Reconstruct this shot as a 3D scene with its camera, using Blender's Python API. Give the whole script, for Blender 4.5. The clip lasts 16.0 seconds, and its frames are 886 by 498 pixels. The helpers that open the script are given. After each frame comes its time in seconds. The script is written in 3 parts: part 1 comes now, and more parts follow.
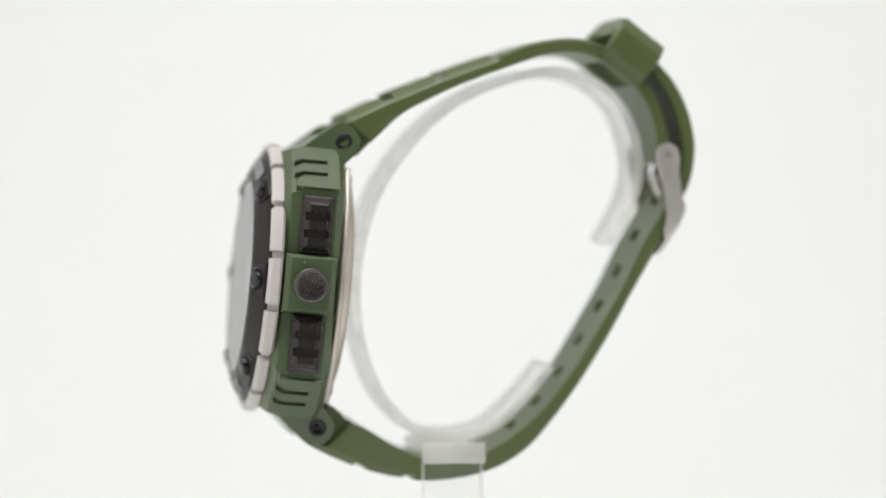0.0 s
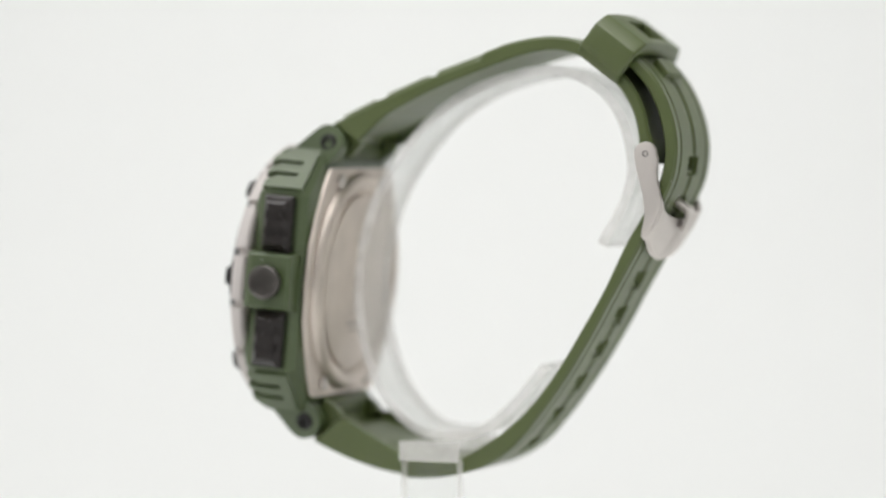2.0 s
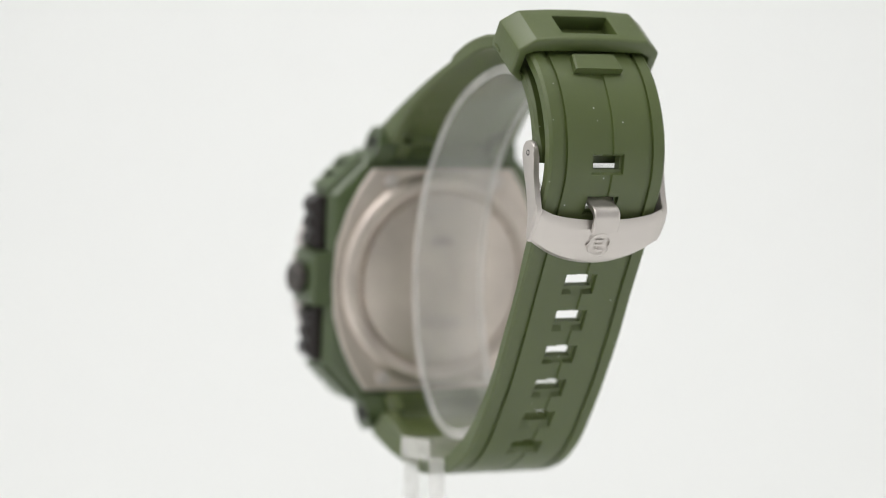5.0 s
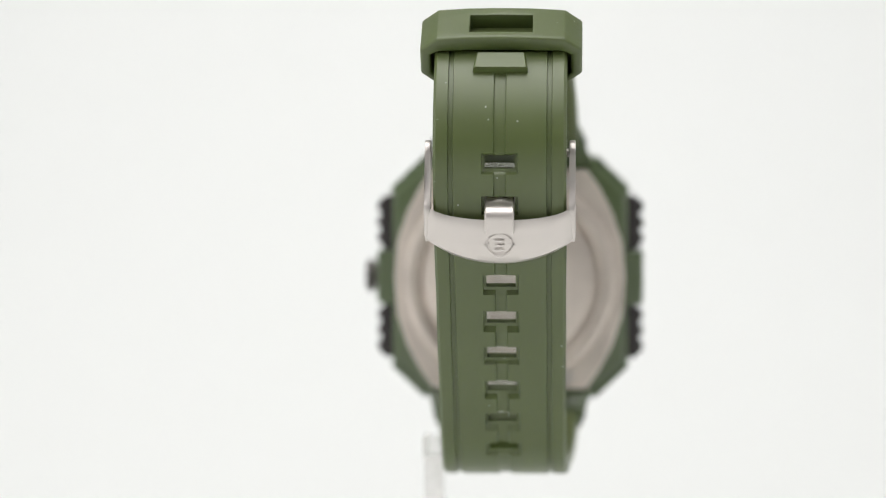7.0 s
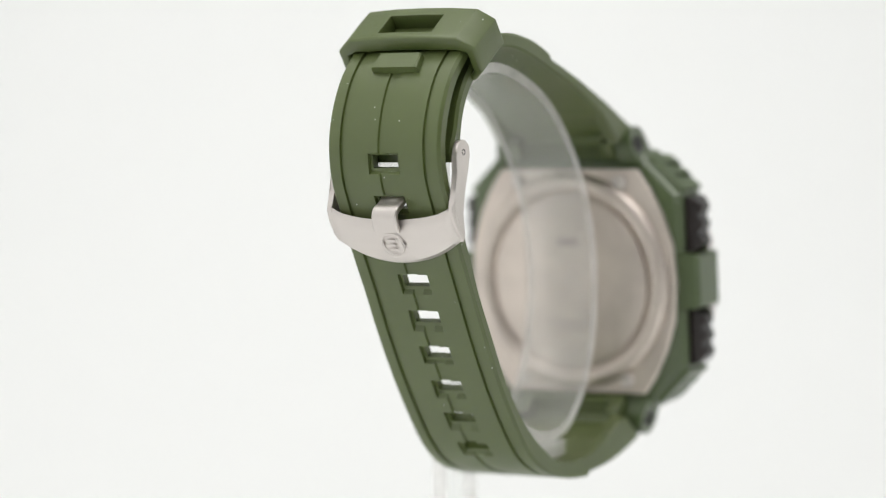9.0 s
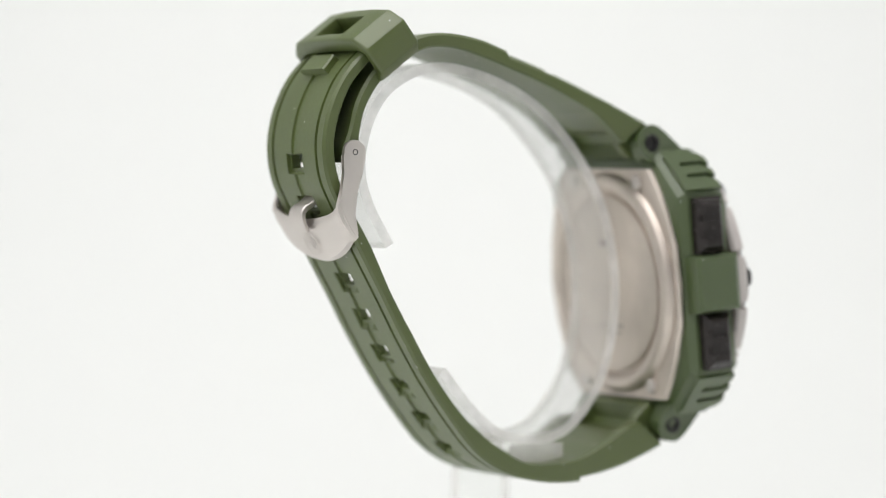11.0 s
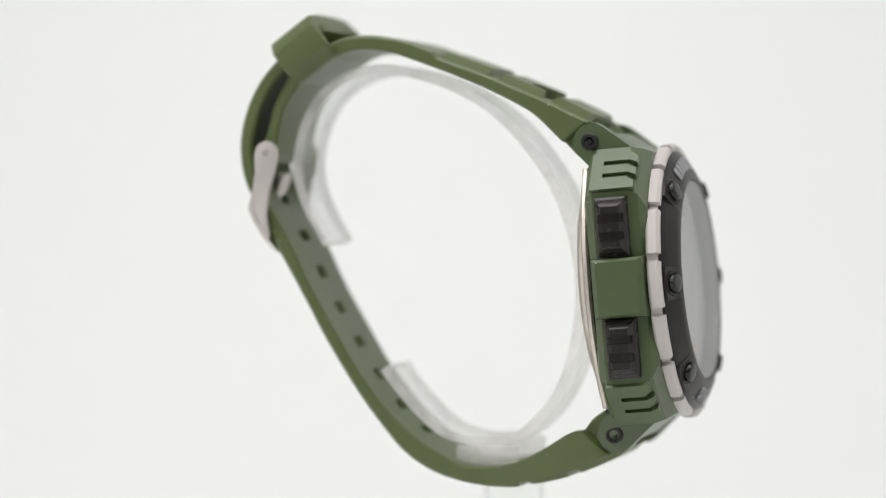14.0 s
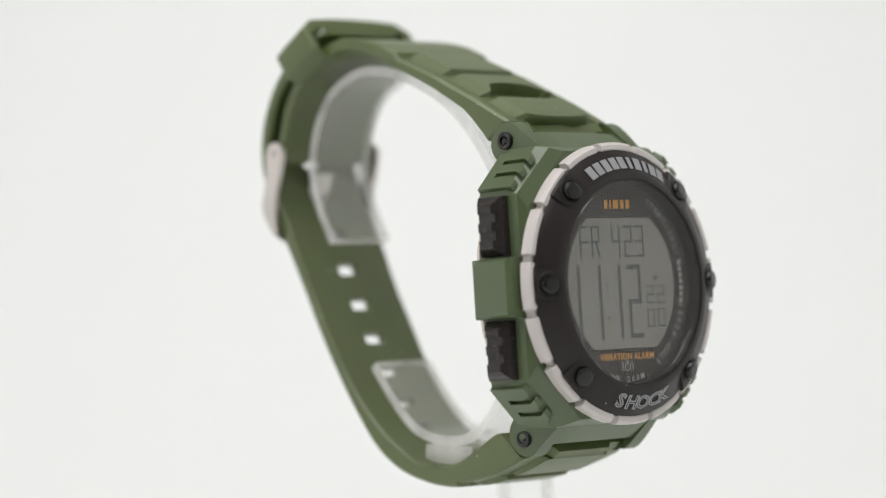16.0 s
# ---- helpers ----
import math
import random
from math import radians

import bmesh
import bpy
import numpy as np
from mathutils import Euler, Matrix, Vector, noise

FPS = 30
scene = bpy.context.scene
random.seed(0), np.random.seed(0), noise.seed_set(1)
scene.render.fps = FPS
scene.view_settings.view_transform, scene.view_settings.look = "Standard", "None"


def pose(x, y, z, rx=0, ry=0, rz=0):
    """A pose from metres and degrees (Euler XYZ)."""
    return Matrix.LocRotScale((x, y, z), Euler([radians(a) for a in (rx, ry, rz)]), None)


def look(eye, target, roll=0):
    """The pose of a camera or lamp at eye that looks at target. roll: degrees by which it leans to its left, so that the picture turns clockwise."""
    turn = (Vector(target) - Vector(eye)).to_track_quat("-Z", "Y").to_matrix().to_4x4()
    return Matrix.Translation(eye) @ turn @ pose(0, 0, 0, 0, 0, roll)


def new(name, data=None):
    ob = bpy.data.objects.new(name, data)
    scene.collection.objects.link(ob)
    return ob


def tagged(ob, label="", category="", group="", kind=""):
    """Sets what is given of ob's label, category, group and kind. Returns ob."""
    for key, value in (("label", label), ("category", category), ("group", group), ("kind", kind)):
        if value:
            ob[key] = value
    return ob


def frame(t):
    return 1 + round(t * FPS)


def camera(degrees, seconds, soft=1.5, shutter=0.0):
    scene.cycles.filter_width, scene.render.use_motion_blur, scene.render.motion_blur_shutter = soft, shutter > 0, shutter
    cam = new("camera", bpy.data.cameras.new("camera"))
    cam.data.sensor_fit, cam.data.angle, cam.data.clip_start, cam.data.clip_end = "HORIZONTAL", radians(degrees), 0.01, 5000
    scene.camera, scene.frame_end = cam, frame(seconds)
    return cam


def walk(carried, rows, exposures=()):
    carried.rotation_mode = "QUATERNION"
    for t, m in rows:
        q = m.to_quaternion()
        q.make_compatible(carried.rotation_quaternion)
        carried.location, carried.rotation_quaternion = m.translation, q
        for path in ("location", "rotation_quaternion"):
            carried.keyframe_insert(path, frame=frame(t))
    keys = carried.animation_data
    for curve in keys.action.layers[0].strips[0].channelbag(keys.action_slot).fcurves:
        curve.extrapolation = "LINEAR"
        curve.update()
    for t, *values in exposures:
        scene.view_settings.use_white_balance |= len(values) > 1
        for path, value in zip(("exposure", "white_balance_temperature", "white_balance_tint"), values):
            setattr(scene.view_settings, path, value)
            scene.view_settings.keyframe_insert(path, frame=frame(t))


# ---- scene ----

# ================= camera =================
cam = camera(16.0, 16.0, soft=1.05)
cam.data.dof.use_dof = True
cam.data.dof.focus_distance = 0.572
cam.data.dof.aperture_fstop = 7.0
EYE = Matrix.Translation((-0.00627, -0.6065, 0.0)) @ pose(0, 0, 0, 90 - 1.28, 0, 0) @ pose(0, 0, 0, 0, 0, 0.16)
walk(cam, [(0.0, EYE), (16.0, EYE)],
     [(0.0, -0.28), (2.0, -0.34), (4.0, -0.37), (7.0, -0.27), (9.0, -0.265), (11.5, -0.255), (13.0, -0.31), (16.0, -0.35)])

# the turntable's steady turn, and the watch's offset from its axis
TURN, START, OFF = -14.578, 0.636, 0.0058


def on_table(t):
    return pose(0, 0, 0, 0, 0, TURN * (t - START)) @ pose(0, OFF, 0)


# ================= light =================
world = bpy.data.worlds.new("tent_dark")
scene.world = world
world.use_nodes = True
world.node_tree.nodes["Background"].inputs[0].default_value = (1, 1, 1, 1)
world.node_tree.nodes["Background"].inputs[1].default_value = 0.02


def softbox(name, eye, target, sx, sy, watts, tint=(1.0, 0.986, 0.98)):
    lamp = bpy.data.lights.new(name, "AREA")
    lamp.shape, lamp.size, lamp.size_y, lamp.energy, lamp.color = "RECTANGLE", sx, sy, watts, tint
    ob = new(name, lamp)
    ob.matrix_world = look(eye, target)
    return ob


softbox("softbox_top", (-0.06, -0.28, 0.72), (-0.02, -0.2, 0), 0.9, 0.62, 8.4)
# weak unseen fill lamps, added left for the watch and right for the backdrop
softbox("side_fill", (-0.82, -0.1, 0.25), (0, -0.1, 0.2), 0.5, 0.7, 0.5)
softbox("side_fill", (0.82, 0.5, 0.25), (0, 0.5, 0.25), 0.5, 0.7, 0.6)
# two unseen lamps added to lift the backdrop, the narrow one its centre
softbox("backdrop_fill", (0.0, 0.38, 0.5), (0, 0.85, 0.05), 1.4, 0.2, 0.08)
softbox("backdrop_fill", (0.0, 0.42, 0.36), (0, 0.8, 0.0), 0.3, 0.15, 0.5)
softbox("softbox_front", (-0.6, -0.95, 0.72), (-0.1, -0.15, -0.05), 0.6, 0.6, 3.4)


# ================= materials =================
def material(name, colour, rough=0.5, metal=0.0, vary=0.12, grain=900.0, bump=0.1, dust=0.0, spec=0.5, streak=None, coat=0.0):
    m = bpy.data.materials.new(name)
    m.use_nodes = True
    nt = m.node_tree
    b = nt.nodes["Principled BSDF"]
    b.inputs["Metallic"].default_value = metal
    b.inputs["Specular IOR Level"].default_value = spec
    b.inputs["Coat Weight"].default_value = coat
    co = nt.nodes.new("ShaderNodeTexCoord")
    mp = nt.nodes.new("ShaderNodeMapping")
    nt.links.new(co.outputs["Object"], mp.inputs["Vector"])
    if streak:
        mp.inputs["Scale"].default_value = streak
    fine = nt.nodes.new("ShaderNodeTexNoise")
    fine.inputs["Scale"].default_value = grain
    fine.inputs["Detail"].default_value = 4
    nt.links.new(mp.outputs["Vector"], fine.inputs["Vector"])
    broad = nt.nodes.new("ShaderNodeTexNoise")
    broad.inputs["Scale"].default_value = 90
    broad.inputs["Detail"].default_value = 3
    nt.links.new(co.outputs["Object"], broad.inputs["Vector"])
    mix = nt.nodes.new("ShaderNodeMix")
    mix.data_type = "RGBA"
    mix.inputs["A"].default_value = (*[c * (1 - vary) for c in colour], 1)
    mix.inputs["B"].default_value = (*[min(1, c * (1 + vary)) for c in colour], 1)
    nt.links.new(broad.outputs["Fac"], mix.inputs["Factor"])
    out = mix.outputs["Result"]
    if dust > 0:
        specks = nt.nodes.new("ShaderNodeTexVoronoi")
        specks.inputs["Scale"].default_value = 420
        nt.links.new(co.outputs["Object"], specks.inputs["Vector"])
        keep = nt.nodes.new("ShaderNodeMath")
        keep.operation = "LESS_THAN"
        keep.inputs[1].default_value = 0.055
        nt.links.new(specks.outputs["Distance"], keep.inputs[0])
        sep = nt.nodes.new("ShaderNodeSeparateColor")
        nt.links.new(specks.outputs["Color"], sep.inputs["Color"])
        few = nt.nodes.new("ShaderNodeMath")
        few.operation = "LESS_THAN"
        few.inputs[1].default_value = dust
        nt.links.new(sep.outputs["Red"], few.inputs[0])
        both = nt.nodes.new("ShaderNodeMath")
        both.operation = "MULTIPLY"
        nt.links.new(keep.outputs[0], both.inputs[0])
        nt.links.new(few.outputs[0], both.inputs[1])
        lint = nt.nodes.new("ShaderNodeMix")
        lint.data_type = "RGBA"
        lint.inputs["B"].default_value = (0.55, 0.55, 0.5, 1)
        nt.links.new(both.outputs[0], lint.inputs["Factor"])
        nt.links.new(out, lint.inputs["A"])
        out = lint.outputs["Result"]
    nt.links.new(out, b.inputs["Base Color"])
    rr = nt.nodes.new("ShaderNodeMapRange")
    rr.inputs["To Min"].default_value = max(0.02, rough - 0.08)
    rr.inputs["To Max"].default_value = min(1, rough + 0.08)
    nt.links.new(fine.outputs["Fac"], rr.inputs["Value"])
    nt.links.new(rr.outputs["Result"], b.inputs["Roughness"])
    bp = nt.nodes.new("ShaderNodeBump")
    bp.inputs["Strength"].default_value = bump
    bp.inputs["Distance"].default_value = 0.00006
    nt.links.new(fine.outputs["Fac"], bp.inputs["Height"])
    nt.links.new(bp.outputs["Normal"], b.inputs["Normal"])
    return m


RUBBER = material("olive_rubber", (0.074, 0.1, 0.025), 0.42, vary=0.09, grain=1600, bump=0.14, dust=0.36, spec=0.72)
RESIN = material("green_resin", (0.063, 0.091, 0.034), 0.36, vary=0.08, grain=1800, bump=0.1, dust=0.18, spec=0.72)
BLACK = material("black_resin", (0.019, 0.0152, 0.0145), 0.37, vary=0.15, grain=2000, bump=0.12, dust=0.45, spec=0.25)
GLOSS = material("button_black", (0.022, 0.018, 0.017), 0.25, vary=0.1, grain=1500, bump=0.02, dust=0.08, spec=0.36)
SCREW = material("screw_black", (0.007, 0.0065, 0.0065), 0.24, vary=0.1, grain=1500, bump=0.02, spec=0.45)
RING = material("grey_ring", (0.56, 0.52, 0.50), 0.5, vary=0.05, grain=1500, bump=0.08)
STEEL = material("brushed_steel", (0.62, 0.58, 0.55), 0.46, metal=1.0, vary=0.05, grain=700, bump=0.1, streak=(1, 0.06, 1))
# the wide vary puts mottled reflections into the steel's colour
BACK = material("brushed_back", (0.63, 0.565, 0.51), 0.5, metal=1.0, vary=0.28, grain=500, bump=0.12, streak=(1, 1, 0.08))
PIN = material("dark_screw", (0.012, 0.011, 0.011), 0.33, vary=0.1, bump=0.05, spec=0.45)
ETCH = material("etched_steel", (0.36, 0.33, 0.31), 0.6, metal=1.0, vary=0.2, bump=0.05)
CROWN = material("gunmetal_crown", (0.10, 0.092, 0.086), 0.36, metal=0.7, vary=0.15, grain=1500, bump=0.08)
DIAL = material("dial_dark", (0.03, 0.022, 0.019), 0.6, vary=0.08, bump=0.02, spec=0.2)
LCD = material("lcd_grey", (0.225, 0.217, 0.203), 0.6, vary=0.03, grain=300, bump=0.0, spec=0.2)
SEGMENT = material("lcd_segment", (0.062, 0.068, 0.07), 0.5, vary=0.03, bump=0.0)
ORANGE = material("orange_print", (0.62, 0.27, 0.035), 0.5, vary=0.05, bump=0.0)
GREY_PRINT = material("grey_print", (0.35, 0.35, 0.36), 0.45, vary=0.05, bump=0.0)
GREY_DIM = material("dim_print", (0.27, 0.27, 0.28), 0.45, vary=0.05, bump=0.0)
WHITE = material("white_fabric", (0.86, 0.87, 0.86), 0.9, vary=0.015, grain=60, bump=0.0, spec=0.1)
ROOM = material("grey_room", (0.34, 0.33, 0.32), 0.9, vary=0.06, grain=20, bump=0.0, spec=0.1)


def crystal_glass(name, ior):
    """Thin clear crystal: see-through, with a sharp gloss that grows towards grazing angles."""
    m = bpy.data.materials.new(name)
    m.use_nodes = True
    nt = m.node_tree
    nt.nodes.remove(nt.nodes["Principled BSDF"])
    clear_part = nt.nodes.new("ShaderNodeBsdfTransparent")
    clear_part.inputs["Color"].default_value = (0.98, 0.975, 0.965, 1)
    gloss_part = nt.nodes.new("ShaderNodeBsdfGlossy")
    gloss_part.inputs["Roughness"].default_value = 0.02
    facing = nt.nodes.new("ShaderNodeLayerWeight")
    facing.inputs["Blend"].default_value = 0.5
    steep = nt.nodes.new("ShaderNodeMath")
    steep.operation = "POWER"
    steep.inputs[1].default_value = 4.5
    nt.links.new(facing.outputs["Facing"], steep.inputs[0])
    amount = nt.nodes.new("ShaderNodeMapRange")
    amount.inputs["To Min"].default_value = ((ior - 1) / (ior + 1)) ** 2
    nt.links.new(steep.outputs[0], amount.inputs["Value"])
    both = nt.nodes.new("ShaderNodeMixShader")
    nt.links.new(amount.outputs[0], both.inputs[0])
    nt.links.new(clear_part.outputs[0], both.inputs[1])
    nt.links.new(gloss_part.outputs[0], both.inputs[2])
    nt.links.new(both.outputs[0], nt.nodes["Material Output"].inputs["Surface"])
    return m


GLASS = crystal_glass("watch_crystal", 1.5)


def sheet_acrylic(name, haze, gloss, onward=0.7, tint=(0.985, 0.99, 0.985)):
    """Clear acrylic: see-through, glossy towards grazing angles, with a share of white (haze) that scatters light both
    ways.
    """
    m = bpy.data.materials.new(name)
    m.use_nodes = True
    nt = m.node_tree
    nt.nodes.remove(nt.nodes["Principled BSDF"])
    co = nt.nodes.new("ShaderNodeTexCoord")
    mottle = nt.nodes.new("ShaderNodeTexNoise")
    mottle.inputs["Scale"].default_value = 170
    mottle.inputs["Detail"].default_value = 5
    nt.links.new(co.outputs["Object"], mottle.inputs["Vector"])
    share = nt.nodes.new("ShaderNodeMapRange")
    share.inputs["From Min"].default_value, share.inputs["From Max"].default_value = 0.3, 0.7
    share.inputs["To Min"].default_value, share.inputs["To Max"].default_value = haze * 0.75, haze * 1.25
    nt.links.new(mottle.outputs["Fac"], share.inputs["Value"])
    see = nt.nodes.new("ShaderNodeBsdfTransparent")
    see.inputs["Color"].default_value = (*tint, 1)
    front, back = nt.nodes.new("ShaderNodeBsdfDiffuse"), nt.nodes.new("ShaderNodeBsdfTranslucent")
    for n in (front, back):
        n.inputs["Color"].default_value = (0.99, 0.965, 0.95, 1)
    white, body, outer = (nt.nodes.new("ShaderNodeMixShader") for _ in range(3))
    white.inputs[0].default_value = onward
    nt.links.new(front.outputs[0], white.inputs[1])
    nt.links.new(back.outputs[0], white.inputs[2])
    nt.links.new(share.outputs[0], body.inputs[0])
    nt.links.new(see.outputs[0], body.inputs[1])
    nt.links.new(white.outputs[0], body.inputs[2])
    shine = nt.nodes.new("ShaderNodeBsdfGlossy")
    shine.inputs["Roughness"].default_value = gloss
    facing = nt.nodes.new("ShaderNodeLayerWeight")
    steep = nt.nodes.new("ShaderNodeMath")
    steep.operation = "POWER"
    steep.inputs[1].default_value = 5.0
    nt.links.new(facing.outputs["Facing"], steep.inputs[0])
    amount = nt.nodes.new("ShaderNodeMapRange")
    amount.inputs["To Min"].default_value, amount.inputs["To Max"].default_value = 0.04, 0.3
    nt.links.new(steep.outputs[0], amount.inputs["Value"])
    nt.links.new(amount.outputs[0], outer.inputs[0])
    nt.links.new(body.outputs[0], outer.inputs[1])
    nt.links.new(shine.outputs[0], outer.inputs[2])
    nt.links.new(outer.outputs[0], nt.nodes["Material Output"].inputs["Surface"])
    return m


# the haze whitens the faces in place of bright reflections in the band
ACRYLIC = sheet_acrylic("clear_acrylic", 0.17, 0.06, 0.5)
POST_ACRYLIC = sheet_acrylic("post_acrylic", 0.015, 0.12)
CLIP = sheet_acrylic("clip_acrylic", 0.32, 0.2, 0.4)
# clear edges: the light piped out of them is put in as white haze
EDGE_LIGHT = sheet_acrylic("acrylic_edge_light", 0.5, 0.3, 0.3)


# ================= mesh helpers (millimetres, watch frame) =================
def part(name, bm, mat, parent, label="", smooth=35, scale=0.001):
    bmesh.ops.recalc_face_normals(bm, faces=bm.faces)
    bmesh.ops.scale(bm, vec=(scale,) * 3, verts=bm.verts)
    me = bpy.data.meshes.new(name)
    bm.to_mesh(me)
    bm.free()
    for mm in (mat if isinstance(mat, (list, tuple)) else [mat]):
        me.materials.append(mm)
    if smooth:
        me.shade_smooth()
        me.set_sharp_from_angle(angle=radians(smooth))
    ob = new(name, me)
    ob.parent = parent
    if label:
        tagged(ob, label)
    return ob


# the case's own frame: x to the wearer's three o'clock, y to twelve, z out of the face
CV, CN = Vector((0.0902, 0, 0.9959)), Vector((-0.9959, 0, 0.0902))
CASE = Matrix(((0, CV.x, CN.x, -29.35), (-1, 0, 0, 0), (0, CV.z, CN.z, -20.05), (0, 0, 0, 1)))


def add_box(bm, centre, size, bevel=0.0, m=None):
    r = bmesh.ops.create_cube(bm, size=1.0)
    for v in r["verts"]:
        v.co = Vector((v.co.x * size[0] + centre[0], v.co.y * size[1] + centre[1], v.co.z * size[2] + centre[2]))
        if m:
            v.co = m @ v.co
    if bevel:
        es = list({e for v in r["verts"] for e in v.link_edges})
        bmesh.ops.bevel(bm, geom=es, offset=bevel, segments=2, profile=0.6, affect="EDGES")
    return bm


def add_loft(bm, loops, cap=True):
    rings = [[bm.verts.new(p) for p in loop] for loop in loops]
    n = len(rings[0])
    for a, b in zip(rings, rings[1:]):
        for i in range(n):
            bm.faces.new((a[i], a[(i + 1) % n], b[(i + 1) % n], b[i]))
    if cap:
        bm.faces.new(rings[0][::-1])
        bm.faces.new(rings[-1])
    return bm


def add_lathe(bm, profile, steps=96, change=None, closed=True, angles=None):
    """Turns a profile of (radius, height) round the z axis."""
    angs = angles or [2 * math.pi * i / steps for i in range(steps)]
    rows = []
    for a in angs:
        ring = []
        for k, (r, h) in enumerate(profile):
            if change:
                r, h = change(a, k, r, h)
            ring.append(bm.verts.new((r * math.cos(a), r * math.sin(a), h)))
        rows.append(ring)
    m = len(profile)
    for i in range(len(rows)):
        a, b = rows[i], rows[(i + 1) % len(rows)]
        for k in range(m if closed else m - 1):
            bm.faces.new((a[k], b[k], b[(k + 1) % m], a[(k + 1) % m]))
    if not closed:
        bm.faces.new([r[0] for r in rows])
        bm.faces.new([r[-1] for r in rows])
    return bm


def place(bm, m):
    bmesh.ops.transform(bm, matrix=m, verts=bm.verts)
    return bm


def smooth_path(keys, step=0.7, cuts=()):
    """Stations along keys of (outer x, outer z, inner x, inner z, half width), evenly by length, with some exact lengths added."""
    k = np.array(keys, float)
    k = np.vstack([2 * k[0] - k[1], k, 2 * k[-1] - k[-2]])
    fine = []
    for i in range(1, len(k) - 2):
        p0, p1, p2, p3 = k[i - 1:i + 3]
        for u in np.linspace(0, 1, 24, endpoint=False):
            fine.append(0.5 * (2 * p1 + (p2 - p0) * u + (2 * p0 - 5 * p1 + 4 * p2 - p3) * u * u + (3 * p1 - p0 - 3 * p2 + p3) * u ** 3))
    fine.append(k[-2])
    fine = np.array(fine)
    s = np.concatenate([[0], np.cumsum(np.linalg.norm(np.diff(fine[:, :2], axis=0), axis=1))])
    want = set(np.round(np.linspace(0, s[-1], int(s[-1] / step) + 1), 3))
    for c in cuts:
        want = {w for w in want if abs(w - c) > 0.22 or w in (0.0, round(s[-1], 3))}
    want = sorted(want | {round(c, 3) for c in cuts if 0 <= c <= s[-1]})
    return np.array(want), np.stack([np.interp(want, s, fine[:, j]) for j in range(5)], 1), s[-1]


def ribbon(stations, rows, ys, holes=(), relief=None, inner_edge=0.35, ref=12.0, hollow=None):
    """A band: stations along it, widths across it, a relief on its outer face, and openings (s0, s1, y0, y1) through it."""
    bm = bmesh.new()
    o, n = [], []
    for s, (ox, oz, ix, iz, w) in zip(stations, rows):
        k, ra, rb = w / ref, [], []
        t = max(1e-6, math.hypot(ix - ox, iz - oz))
        for y in ys:
            d = (relief(s, y) if relief else 0.0) / t
            e = (inner_edge if abs(y) >= ref - 1e-6 else (hollow(s, y) if hollow else 0.0)) / t
            ra.append(bm.verts.new((ox + (ix - ox) * d, y * k, oz + (iz - oz) * d)))
            rb.append(bm.verts.new((ix - (ix - ox) * e, y * k, iz - (iz - oz) * e)))
        o.append(ra), n.append(rb)
    N, M = len(stations), len(ys)

    def there(i, j):
        if not (0 <= i < N - 1 and 0 <= j < M - 1):
            return False
        s, y = (stations[i] + stations[i + 1]) / 2, (ys[j] + ys[j + 1]) / 2
        return not any(a < s < b and c < y < d for a, b, c, d in holes)

    def face(vs, mi=0):
        bm.faces.new(vs).material_index = mi

    for i in range(N - 1):
        for j in range(M - 1):
            if not there(i, j):
                continue
            face((o[i][j], o[i][j + 1], o[i + 1][j + 1], o[i + 1][j]))
            face((n[i][j], n[i + 1][j], n[i + 1][j + 1], n[i][j + 1]))
            if not there(i - 1, j):
                face((o[i][j], n[i][j], n[i][j + 1], o[i][j + 1]), 1)
            if not there(i + 1, j):
                face((o[i + 1][j], o[i + 1][j + 1], n[i + 1][j + 1], n[i + 1][j]), 1)
            if not there(i, j - 1):
                face((o[i][j], o[i + 1][j], n[i + 1][j], n[i][j]), 1)
            if not there(i, j + 1):
                face((o[i][j + 1], n[i][j + 1], n[i + 1][j + 1], o[i + 1][j + 1]), 1)
    bmesh.ops.delete(bm, geom=[v for v in bm.verts if not v.link_faces], context="VERTS")
    return bm


def prism(bm, poly, a, b, m=None, bevel=0.0):
    """A polygon of (x, z) drawn out along y from a to b."""
    lo = [bm.verts.new((x, a, z)) for x, z in poly]
    hi = [bm.verts.new((x, b, z)) for x, z in poly]
    n = len(poly)
    fs = [bm.faces.new(lo), bm.faces.new(hi[::-1])]
    for i in range(n):
        fs.append(bm.faces.new((lo[i], hi[i], hi[(i + 1) % n], lo[(i + 1) % n])))
    if bevel:
        bmesh.ops.bevel(bm, geom=list(fs[0].edges) + list(fs[1].edges), offset=bevel, segments=2, profile=0.6, affect="EDGES")
    if m:
        place(bm, m)
    return bm


def letters(text, size, rim=0.0):
    """Letters of the built-in font, centred, as a bmesh in x and y: flat, or as raised outlines of a given thickness."""
    cu = bpy.data.curves.new("letters", "FONT")
    cu.offset = 0.012 * size
    if rim:
        cu.fill_mode, cu.bevel_depth, cu.bevel_resolution = "NONE", rim, 0
    cu.body, cu.size, cu.align_x, cu.align_y, cu.resolution_u = text, size, "CENTER", "CENTER", 2
    ob = new("letters", cu)
    dg = bpy.context.evaluated_depsgraph_get()
    me = bpy.data.meshes.new_from_object(ob.evaluated_get(dg))
    bm = bmesh.new()
    bm.from_mesh(me)
    bpy.data.objects.remove(ob)
    bpy.data.curves.remove(cu)
    bpy.data.meshes.remove(me)
    ys = [v.co.y for v in bm.verts]
    xs = [v.co.x for v in bm.verts]
    bmesh.ops.translate(bm, vec=(-(min(xs) + max(xs)) / 2, -(min(ys) + max(ys)) / 2, 0), verts=bm.verts)
    return bm


